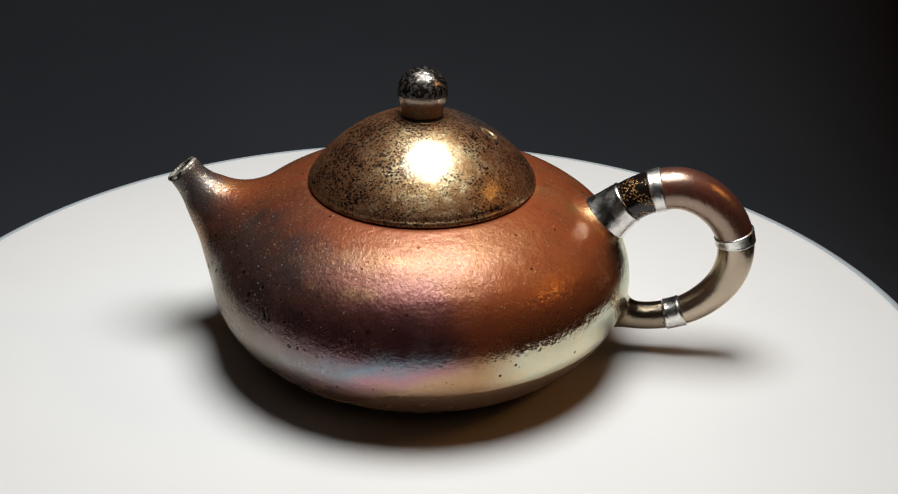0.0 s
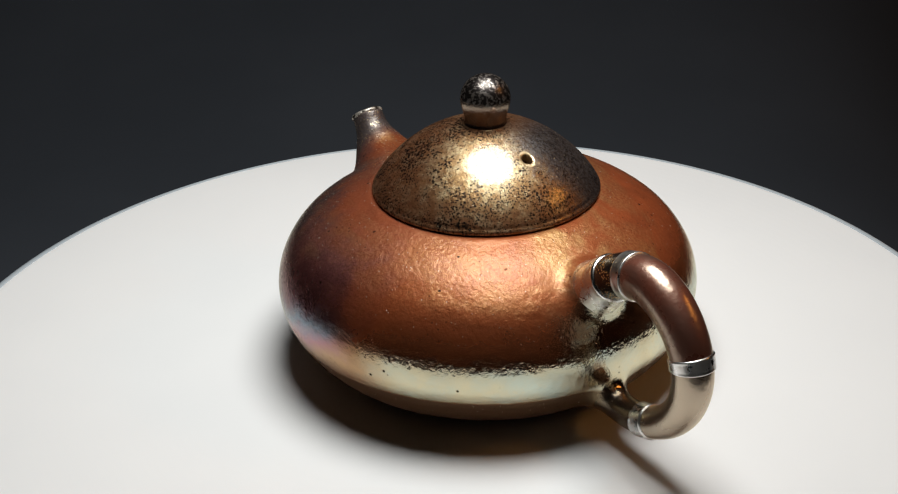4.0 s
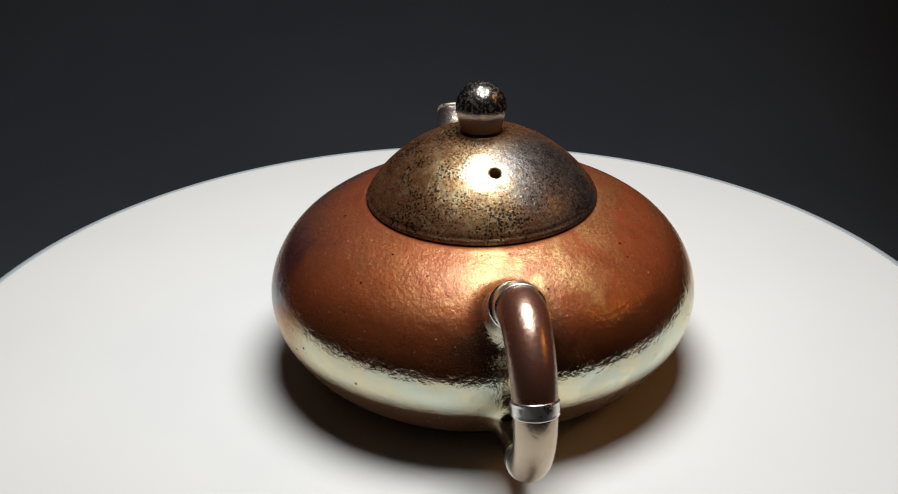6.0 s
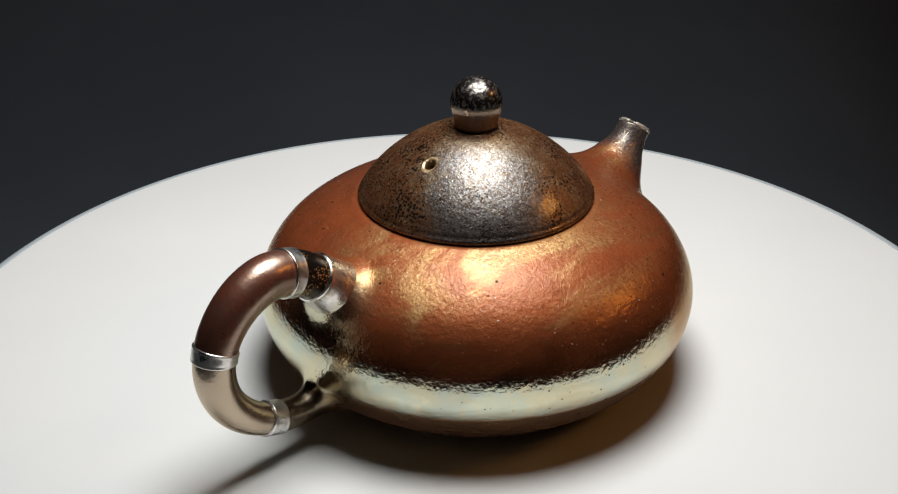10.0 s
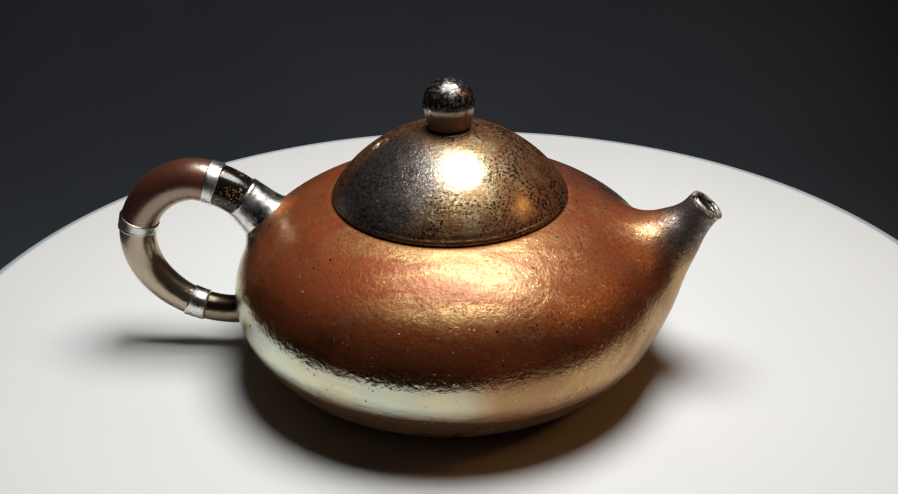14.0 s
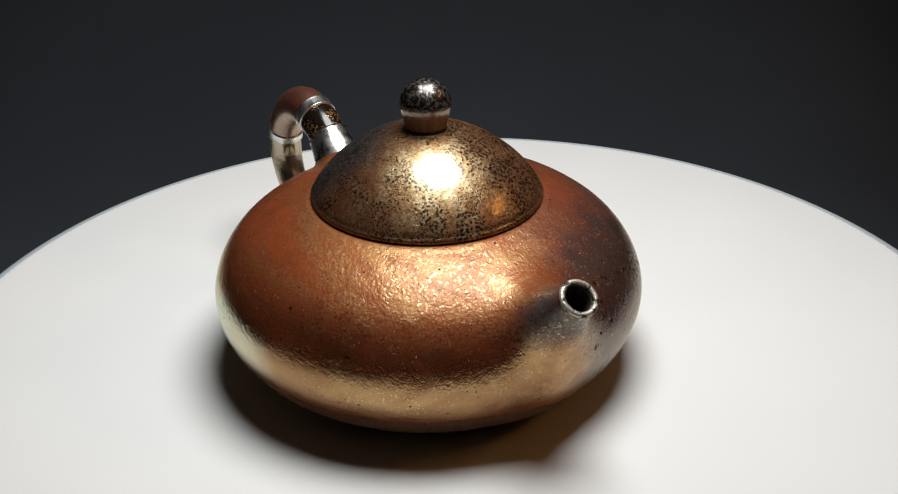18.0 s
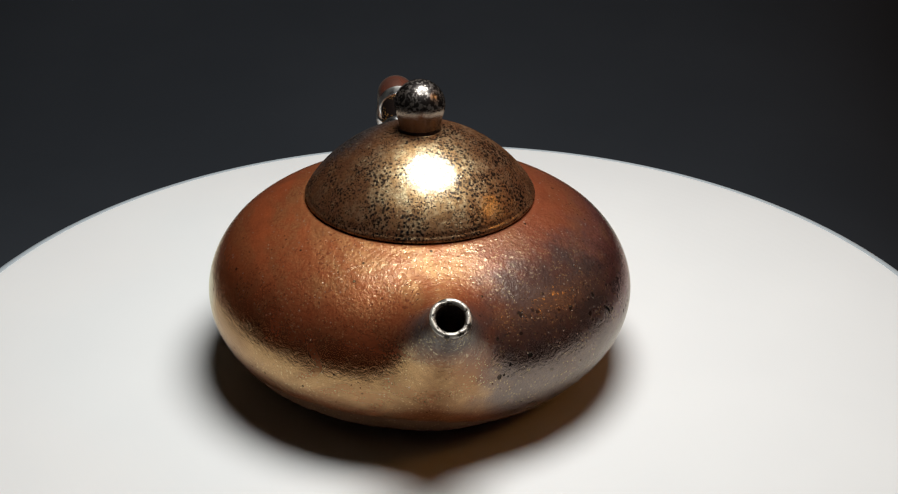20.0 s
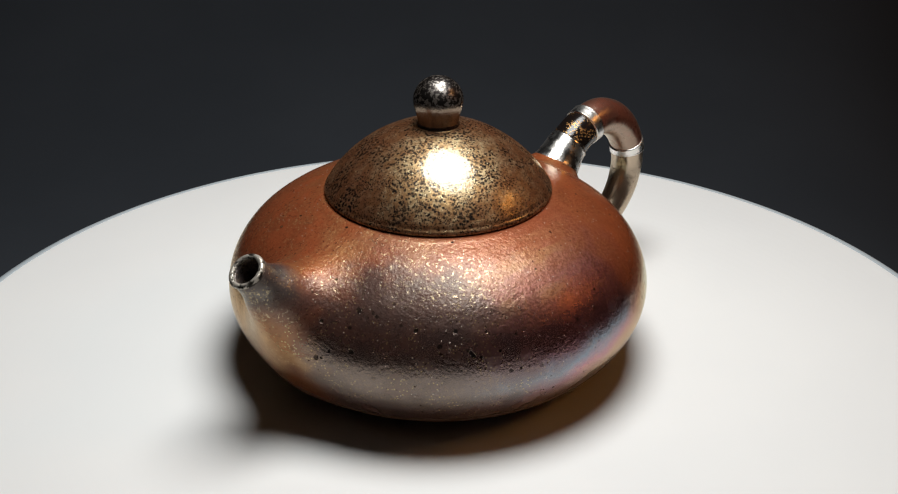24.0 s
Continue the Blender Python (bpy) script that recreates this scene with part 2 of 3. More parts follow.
    speck = calc(t, "MULTIPLY", step(t, calc(t, "ADD", gd, calc(t, "MULTIPLY_ADD", streak, 0.3, -0.15)), 0.12, 0.08), step(t, calc(t, "ADD", grain(t, vec, 0.21, 2), calc(t, "MULTIPLY", mauve, 0.10)), 0.53, 0.63))
    clay = blend(t, pit, clay, (0.006, 0.005, 0.005))
    sheen = blend(t, pit, sheen, (0.02, 0.02, 0.02))
    pd2, pc2 = spots(t, vec, 0.17)
    dot = step(t, pd2, 0.075, 0.045)
    clay = blend(t, dot, clay, (0.008, 0.006, 0.005))
    sheen = blend(t, dot, sheen, (0.03, 0.025, 0.02))
    clay = blend(t, calc(t, "MULTIPLY", speck, 0.6), clay, (0.85, 0.74, 0.60))
    fine, coarse = grain(t, vec, 1.0, 2), grain(t, vec, 0.33, 2)
    sheen = blend(t, calc(t, "MULTIPLY", speck, 0.8), sheen, (0.95, 0.90, 0.80))
    nrm = bumped(t, coarse, 0.24, 0.0006)
    nrm = bumped(t, fine, calc(t, "MULTIPLY_ADD", silvery, 0.08, 0.24), 0.00034, nrm)
    nrm = bumped(t, grain(t, vec, 2.8, 3, 0.6), calc(t, "MULTIPLY_ADD", silvery, -0.20, 0.38), 0.00016, nrm)
    # pinholes over the copper
    hd, hc = spots(t, vec, 0.62)
    hole = calc(t, "MULTIPLY", step(t, hd, 0.16, 0.10), step(t, grain(t, vec, 0.14, 2), 0.50, 0.62))
    # flakes of brighter lustre over the spout half, that flash where the lamp strikes
    half = calc(t, "MULTIPLY", step(t, xw, -10.0, -24.0), step(t, z, 27.0, 34.0))
    flake = calc(t, "MULTIPLY", step(t, grain(t, vec, 1.15, 3, 0.6, 0.4), 0.58, 0.61), half)
    rough = calc(t, "MULTIPLY_ADD", flake, -0.17, rough)
    share = calc(t, "MULTIPLY_ADD", flake, 0.16, share)
    sheen = blend(t, calc(t, "MULTIPLY", flake, 0.8), sheen, (0.93, 0.76, 0.46))
    # burst blisters in the glaze
    for px, py, pz, pr in PITS:
        d = t.nodes.new("ShaderNodeVectorMath")
        d.operation = "DISTANCE"
        put(t, d.inputs[0], vec)
        d.inputs[1].default_value = (px, py, pz)
        hole = calc(t, "MAXIMUM", hole, step(t, calc(t, "ADD", d.outputs["Value"], calc(t, "MULTIPLY_ADD", fine, 1.1, -0.55)), pr + 0.1, pr - 0.1))
    clay = blend(t, hole, clay, (0.008, 0.006, 0.005))
    sheen = blend(t, hole, sheen, (0.03, 0.025, 0.02))
    nrm = bumped(t, hole, -0.5, 0.0002, nrm)
    # glittering grains
    mottle = calc(t, "MULTIPLY", step(t, grain(t, vec, 1.5, 3, 0.62), 0.54, 0.44), calc(t, "MULTIPLY_ADD", silvery, -0.65, 0.75))
    sheen = blend(t, calc(t, "MULTIPLY", mottle, calc(t, "MULTIPLY", step(t, z, 26.0, 33.0), step(t, grain(t, vec, 0.11, 3), 0.34, 0.60, 0.2, 0.9))), sheen, (0.16, 0.07, 0.035))
    sd, scol = spots(t, vec, 0.85)
    spark = calc(t, "MULTIPLY", step(t, sd, 0.11, 0.07), step(t, scol, 0.62, 0.66))
    qd, qcol = spots(t, vec, 1.5)
    # gold sparkle of the highlight, painted into mirror colour and faintly the ground
    glitter = calc(t, "MULTIPLY", calc(t, "MULTIPLY", step(t, qd, 0.32, 0.24), step(t, qcol, 0.50, 0.54)),
                   calc(t, "MULTIPLY", step(t, xw, -16.0, -28.0), step(t, grain(t, vec, 0.16, 2), 0.40, 0.56)))
    sheen = blend(t, glitter, sheen, (0.97, 0.80, 0.42))
    nrm = bumped(t, calc(t, "MULTIPLY", qd, step(t, xw, 5.0, -25.0)), 0.20, 0.00016, nrm)
    clay = blend(t, calc(t, "MULTIPLY", glitter, 0.2), clay, (0.60, 0.42, 0.18))
    sheen = blend(t, spark, sheen, (0.97, 0.93, 0.84))
    clay = blend(t, calc(t, "MULTIPLY", spark, 0.8), clay, (0.80, 0.70, 0.58))
    sheen = blend(t, step(t, grain(t, vec, 1.7, 3, 0.65), 0.50, 0.66, 0.0, calc(t, "MULTIPLY_ADD", drift, 0.3, 0.12)), sheen, (0.88, 0.62, 0.28))
    nrm = bumped(t, calc(t, "SUBTRACT", speck, calc(t, "MULTIPLY", pit, 2.0)), 0.5, 0.00015, nrm)
    burnish = blend(t, calc(t, "MULTIPLY", film_at, 0.9), (0.46, 0.120, 0.040), (0.34, 0.125, 0.10))
    burnish = blend(t, calc(t, "MULTIPLY", mauve, 0.85), burnish, (0.11, 0.092, 0.085))
    burnish = blend(t, tip, burnish, (0.20, 0.16, 0.15))
    burnish = blend(t, foot, burnish, (0.12, 0.070, 0.040))
    burnish = blend(t, calc(t, "MAXIMUM", pit, dot), burnish, (0.012, 0.010, 0.010))
    finish(t, lustre(t, clay, sheen, rough, share, nrm, 0.22, burnish, calc(t, "MULTIPLY", grazing(t, 0.75), calc(t, "SUBTRACT", 1.0, calc(t, "MAXIMUM", calc(t, "MAXIMUM", calc(t, "MULTIPLY", foot, 0.75), calc(t, "MAXIMUM", pit, dot)), hole))), 0.20, nrm))
    return m


def lid_material():
    m, t = fresh("speckled_lustre")
    vec, x, y, z = coords_mm(t)
    big, mid = grain(t, vec, 0.06, 3), grain(t, vec, 0.3, 4)
    sp0 = grain(t, vec, 0.9, 3)
    # a grey cloud on the cheek between the handle and one flank
    along = calc(t, "ADD", calc(t, "MULTIPLY", x, 0.77), calc(t, "MULTIPLY", y, 0.64))
    across = calc(t, "SUBTRACT", calc(t, "MULTIPLY", y, 0.77), calc(t, "MULTIPLY", x, 0.64))
    across = calc(t, "ADD", calc(t, "ADD", across, calc(t, "MULTIPLY_ADD", big, 16.0, -8.0)), calc(t, "MULTIPLY_ADD", sp0, 14.0, -7.0))
    cloud = calc(t, "MULTIPLY", step(t, along, 2.0, 13.0), step(t, calc(t, "ABSOLUTE", calc(t, "SUBTRACT", across, 3.0)), 17.0, 8.0))
    sheen = blend(t, step(t, mid, 0.4, 0.65), (0.58, 0.40, 0.18), (0.88, 0.78, 0.46))
    worm = step(t, calc(t, "ABSOLUTE", calc(t, "SUBTRACT", grain(t, vec, 1.0, 2, 0.5, 0.6), 0.5)), 0.028, 0.055)
    sheen = blend(t, cloud, sheen, blend(t, worm, (0.15, 0.135, 0.145), (0.46, 0.46, 0.45)))
    clay = blend(t, step(t, big, 0.4, 0.65), (0.185, 0.066, 0.032), (0.125, 0.044, 0.022))
    clay = blend(t, step(t, grain(t, vec, 0.55, 4, 0.65), 0.42, 0.62), clay, (0.17, 0.066, 0.028))
    clay = blend(t, cloud, clay, blend(t, worm, (0.014, 0.011, 0.011), (0.045, 0.033, 0.030)))
    sp = grain(t, vec, 2.6, 3, 0.6)
    dens = calc(t, "ADD", 0.520, calc(t, "MULTIPLY", cloud, 0.09))
    dens = calc(t, "ADD", dens, step(t, grain(t, vec, 0.12, 2), 0.4, 0.65, -0.03, 0.05))
    dd, dc = spots(t, vec, 1.3)
    thick = step(t, grain(t, vec, 0.11, 3), 0.36, 0.60, 0.06, 0.44)
    thick = calc(t, "MULTIPLY", thick, calc(t, "SUBTRACT", 1.0, calc(t, "MULTIPLY", cloud, 0.30)))
    dd = calc(t, "ADD", dd, calc(t, "MULTIPLY_ADD", sp, 1.1, -0.55))
    black = calc(t, "MAXIMUM", step(t, calc(t, "SUBTRACT", dd, thick), 0.05, -0.05), step(t, calc(t, "SUBTRACT", sp, dens), 0.04, 0.07))
    sheen = blend(t, black, sheen, (0.035, 0.03, 0.03))
    clay = blend(t, black, clay, (0.010, 0.008, 0.007))
    rough = calc(t, "ADD", 0.32, step(t, mid, 0.3, 0.7, -0.03, 0.05))
    nrm = bumped(t, sp0, 0.45, 0.00022)
    nrm = bumped(t, grain(t, vec, 2.2, 3, 0.65), 0.8, 0.00014, nrm)
    nrm = bumped(t, black, -0.7, 0.00012, nrm)
    sheen = blend(t, step(t, grain(t, vec, 1.3, 3, 0.65), 0.42, 0.60, 0.55, 0.0), sheen, (0.20, 0.12, 0.05))
    # pale ring worn round the steam hole
    ax = calc(t, "MULTIPLY", calc(t, "SUBTRACT", x, 15.7), 0.887)
    ay = calc(t, "SUBTRACT", y, 1.0)
    off = calc(t, "SQRT", calc(t, "ADD", calc(t, "MULTIPLY", ax, ax), calc(t, "MULTIPLY", ay, ay)))
    ring = calc(t, "MULTIPLY", step(t, off, 1.10, 1.25), step(t, off, 1.85, 1.6))
    sheen = blend(t, ring, sheen, (0.95, 0.80, 0.50))
    clay = blend(t, ring, clay, (0.42, 0.28, 0.13))
    gd, gc = spots(t, vec, 0.8)
    glint = calc(t, "MULTIPLY", step(t, gd, 0.14, 0.09), step(t, gc, 0.60, 0.64))
    sheen = blend(t, glint, sheen, (0.97, 0.88, 0.62))
    clay = blend(t, glint, clay, (0.62, 0.46, 0.24))
    finish(t, lustre(t, clay, sheen, rough, 0.44, nrm, 0.26, blend(t, black, blend(t, cloud, (0.30, 0.135, 0.060), (0.14, 0.11, 0.10)), (0.012, 0.010, 0.009)), calc(t, "MULTIPLY_ADD", cloud, -0.065, 0.08), 0.16, bumped(t, grain(t, vec, 0.5, 2), 0.25, 0.0004)))
    return m


def knob_material():
    m, t = fresh("mottled_black_silver")
    vec, x, y, z = coords_mm(t)
    up = step(t, calc(t, "ADD", z, calc(t, "MULTIPLY", grain(t, vec, 0.5, 3), 2.0)), 66.6, 67.3)
    patch = calc(t, "MULTIPLY", step(t, grain(t, vec, 1.05, 4, 0.68), 0.44, 0.49), up)
    sheen = blend(t, patch, (0.54, 0.50, 0.46), (0.05, 0.042, 0.04))
    sheen = blend(t, up, (0.36, 0.27, 0.20), sheen)
    clay = blend(t, up, (0.11, 0.055, 0.032), blend(t, patch, (0.12, 0.09, 0.07), (0.010, 0.009, 0.008)))
    nrm = bumped(t, grain(t, vec, 1.8, 3, 0.6), 0.38, 0.00018)
    finish(t, lustre(t, clay, sheen, calc(t, "ADD", step(t, patch, 0, 1, 0.16, 0.24), calc(t, "MULTIPLY", up, 0.16)), 0.78, nrm, 0.2, blend(t, patch, (0.22, 0.19, 0.17), (0.015, 0.013, 0.013)), 0.04, 0.2))
    return m


def tube_material(name, clay_a, clay_b, sheen_c, rough, clay_glow, share):
    m, t = fresh(name)
    vec, x, y, z = coords_mm(t)
    mid = grain(t, vec, 0.22, 4)
    clay = blend(t, step(t, mid, 0.35, 0.65), clay_a, clay_b)
    nrm = bumped(t, grain(t, vec, 0.30, 2), 0.12, 0.0006)
    nrm = bumped(t, grain(t, vec, 0.9, 4), 0.20, 0.0003, nrm)
    finish(t, lustre(t, clay, sheen_c, calc(t, "ADD", rough, step(t, mid, 0.3, 0.7, -0.04, 0.05)), share, nrm, 0.28, clay_glow, grazing(t, 0.95), 0.28, nrm))
    return m


def silver_material(name, lo, hi):
    m, t = fresh(name)
    vec, x, y, z = coords_mm(t)
    mid = grain(t, vec, 0.35, 4)
    col = blend(t, step(t, mid, 0.35, 0.75), (0.84, 0.82, 0.79), (0.72, 0.69, 0.64))
    col = blend(t, step(t, grain(t, vec, 0.16, 4, 0.6), 0.52, 0.68, 0.0, 0.25), col, (0.38, 0.34, 0.30))
    nrm = bumped(t, grain(t, vec, 0.22, 2), 0.30, 0.0010)
    nrm = bumped(t, grain(t, vec, 1.6, 3), 0.10, 0.0001, nrm)
    finish(t, plain(t, col, step(t, mid, 0.3, 0.7, lo, hi), 1.0, nrm))
    return m


def lacquer_material():
    m, t = fresh("black_lacquer_gold_flecks")
    vec, x, y, z = coords_mm(t)
    dist, col = spots(t, vec, 1.9)
    fleck = calc(t, "MULTIPLY", step(t, dist, 0.42, 0.30), step(t, grain(t, vec, 0.30, 3), 0.48, 0.55))
    base = blend(t, fleck, (0.009, 0.006, 0.005), (0.60, 0.31, 0.10))
    finish(t, plain(t, base, step(t, fleck, 0, 1, 0.18, 0.35), calc(t, "MULTIPLY", fleck, 0.8), bumped(t, fleck, 0.3, 0.0001)))
    return m


def worn_rim_material():
    m, t = fresh("worn_rim")
    vec, x, y, z = coords_mm(t)
    wear = step(t, grain(t, vec, 0.5, 4, 0.65), 0.41, 0.53)
    sheen = blend(t, wear, (0.05, 0.045, 0.04), (0.74, 0.69, 0.60))
    finish(t, lustre(t, blend(t, wear, (0.03, 0.025, 0.02), (0.42, 0.38, 0.33)), sheen, 0.36, 0.5, bumped(t, wear, 0.4, 0.0003)))
    return m


def platter_material():
    m, t = fresh("white_plastic")
    vec, x, y, z = coords_mm(t)
    r = calc(t, "SQRT", calc(t, "ADD", calc(t, "MULTIPLY", x, x), calc(t, "MULTIPLY", y, y)))
    soft = grain(t, vec, 0.02, 3)
    rings = calc(t, "SINE", calc(t, "MULTIPLY", r, 2.2))
    col = blend(t, soft, (0.80, 0.805, 0.80), (0.84, 0.84, 0.825))
    nrm = bumped(t, grain(t, vec, 2.5, 2), 0.05, 0.0001)
    nrm = bumped(t, rings, 0.03, 0.0001, nrm)
    finish(t, plain(t, col, step(t, soft, 0.3, 0.7, 0.42, 0.50), 0.0, nrm, 0.35))
    return m


def cloth_material(name, a, b, rough=0.9):
    m, t = fresh(name)
    vec, x, y, z = coords_mm(t)
    weave = grain(t, vec, 0.6, 3)
    col = blend(t, step(t, grain(t, vec, 0.006, 4), 0.3, 0.7), a, b)
    finish(t, plain(t, col, rough, 0.0, bumped(t, weave, 0.2, 0.0004), 0.2))
    return m


GLAZE, LID, KNOB = glaze_material(), lid_material(), knob_material()
TUBE_TOP = tube_material("red_brown_lustre", (0.165, 0.045, 0.025), (0.10, 0.034, 0.022), (0.64, 0.52, 0.40), 0.28, (0.28, 0.090, 0.060), 0.34)
TUBE_LOW = tube_material("taupe_lustre", (0.17, 0.10, 0.065), (0.11, 0.07, 0.05), (0.68, 0.56, 0.42), 0.21, (0.34, 0.23, 0.15), 0.60)
SILVER, SATIN = silver_material("polished_silver", 0.24, 0.38), silver_material("satin_silver", 0.20, 0.36)
LACQUER, RIM = lacquer_material(), worn_rim_material()
WHITE = platter_material()
# grey between disc and backdrop, for the out-of-focus rim
EDGE_BLUR = cloth_material("grey_edge_blur", (0.40, 0.45, 0.48), (0.46, 0.51, 0.54), 0.6)
PAPER = cloth_material("black_paper", (0.0385, 0.0450, 0.0545), (0.0465, 0.0535, 0.0640))
FELT = cloth_material("dark_felt", (0.010, 0.010, 0.012), (0.014, 0.014, 0.016))


# ---- mesh helpers ----
def part(name, mesh, material, parent=None, label="", smooth=True):
    """One mesh object under its thing; mesh is a bmesh or a mesh."""
    if isinstance(mesh, bmesh.types.BMesh):
        data = bpy.data.meshes.new(name)
        bmesh.ops.recalc_face_normals(mesh, faces=mesh.faces)
        mesh.to_mesh(data)
        mesh.free()
    else:
        data = mesh
    data.materials.append(material)
    if smooth:
        data.polygons.foreach_set("use_smooth", [True] * len(data.polygons))
    ob = new(name, data)
    ob.parent = parent
    return tagged(ob, label)


def spline(points, n):
    """A smooth line through the points (any dimension), n samples."""
    p = np.array(points, float)
    s = np.r_[0, np.cumsum(np.linalg.norm(np.diff(p[:, :2], axis=0), axis=1))]
    d = np.gradient(p, s, axis=0)
    u = np.linspace(0, s[-1], n)
    i = np.clip(np.searchsorted(s, u, side="right") - 1, 0, len(s) - 2)
    h = (s[i + 1] - s[i])
    k = ((u - s[i]) / h)[:, None]
    h = h[:, None]
    return ((2 * k**3 - 3 * k**2 + 1) * p[i] + (k**3 - 2 * k**2 + k) * h * d[i]
            + (3 * k**2 - 2 * k**3) * p[i + 1] + (k**3 - k**2) * h * d[i + 1])


def revolve(profile, seg=96):
    """A closed solid of revolution from (radius, height) in millimetres."""
    bm = bmesh.new()
    rings = []
    for r, z in profile:
        if r < 1e-6:
            rings.append([bm.verts.new((0, 0, z / 1000))])
        else:
            rings.append([bm.verts.new((r / 1000 * math.cos(a), r / 1000 * math.sin(a), z / 1000))
                          for a in (2 * math.pi * k / seg for k in range(seg))])
    for a, b in zip(rings, rings[1:]):
        for k in range(seg):
            j = (k + 1) % seg
            if len(a) == 1:
                bm.faces.new((a[0], b[k], b[j]))
            elif len(b) == 1:
                bm.faces.new((a[k], a[j], b[0]))
            else:
                bm.faces.new((a[k], a[j], b[j], b[k]))
    return bm


def sweep(line, seg=40, inner=0.0, caps=True):
    """A tube along a line in the xz plane; rows are x, z, radius in millimetres."""
    line = np.asarray(line, float)
    bm = bmesh.new()
    tang = np.gradient(line[:, :2], axis=0)
    tang /= np.linalg.norm(tang, axis=1)[:, None]
    rings = []
    for (x, z, r), (tx, tz) in zip(line, tang):
        ring = []
        for k in range(seg):
            a = 2 * math.pi * k / seg
            c, s = r * math.cos(a), r * math.sin(a)
            ring.append(bm.verts.new(((x - tz * c) / 1000, s / 1000, (z + tx * c) / 1000)))
        rings.append(ring)
    for a, b in zip(rings, rings[1:]):
        for k in range(seg):
            j = (k + 1) % seg
            bm.faces.new((a[k], a[j], b[j], b[k]))
    if caps:
        bm.faces.new(rings[0]), bm.faces.new(rings[-1])
    return bm


def band(line, extra, lip):
    """A metal sleeve round a stretch of the handle, with rolled edges."""
    line = np.array(line, float)
    n = len(line)
    grow = np.full(n, extra)
    grow[[0, -1]] = 0.05
    for i in (1, 2, n - 3, n - 2):
        grow[i] = extra + lip
    line[:, 2] += grow
    return sweep(line, 48)


def profile_field(points, n=500):
    """Signed distance to a solid of revolution, as a table over radius and height."""
    c = spline(points, n)
    r0, z0, h = -2.0, c[:, 1].min() - 6, 0.25
    rs, zs = np.arange(r0, c[:, 0].max() + 26, h), np.arange(z0, c[:, 1].max() + 14, h)
    g = np.stack(np.meshgrid(rs, zs, indexing="ij"), -1).reshape(-1, 2)
    a, b = c[:-1], c[1:]
    best = np.full(len(g), 1e9)
    inside = np.zeros(len(g), bool)
    for p, q in zip(a, b):
        e = q - p
        k = np.clip(((g - p) @ e) / (e @ e), 0, 1)
        best = np.minimum(best, ((g - p - k[:, None] * e) ** 2).sum(1))
        up = (p[1] > g[:, 1]) != (q[1] > g[:, 1])
        if up.any():
            xr = p[0] + (g[:, 1] - p[1]) / (q[1] - p[1] + 1e-12) * e[0]
            inside ^= up & (g[:, 0] < xr)
    tab = (np.sqrt(best) * np.where(inside, -1, 1)).reshape(len(rs), len(zs))

    def field(p):
        r, z = np.hypot(p[:, 0], p[:, 1]), p[:, 2]
        u = np.clip((r - r0) / h, 0, len(rs) - 1.001)
        v = np.clip((z - z0) / h, 0, len(zs) - 1.001)
        i, j = u.astype(int), v.astype(int)
        fu, fv = u - i, v - j
        return (tab[i, j] * (1 - fu) * (1 - fv) + tab[i + 1, j] * fu * (1 - fv)
                + tab[i, j + 1] * (1 - fu) * fv + tab[i + 1, j + 1] * fu * fv)
    return field


def tube_field(line):
    line = np.asarray(line, float)

    def field(p):
        best = np.full(len(p), 1e9)
        for x, z, r in line:
            best = np.minimum(best, np.sqrt((p[:, 0] - x) ** 2 + p[:, 1] ** 2 + (p[:, 2] - z) ** 2) - r)
        return best
    return field


def join_soft(a, b, k):
    h = np.clip(0.5 + 0.5 * (b - a) / k, 0, 1)
    return b * (1 - h) + a * h - k * h * (1 - h)


def cut_soft(a, b, k):
    return -join_soft(-a, b, k)


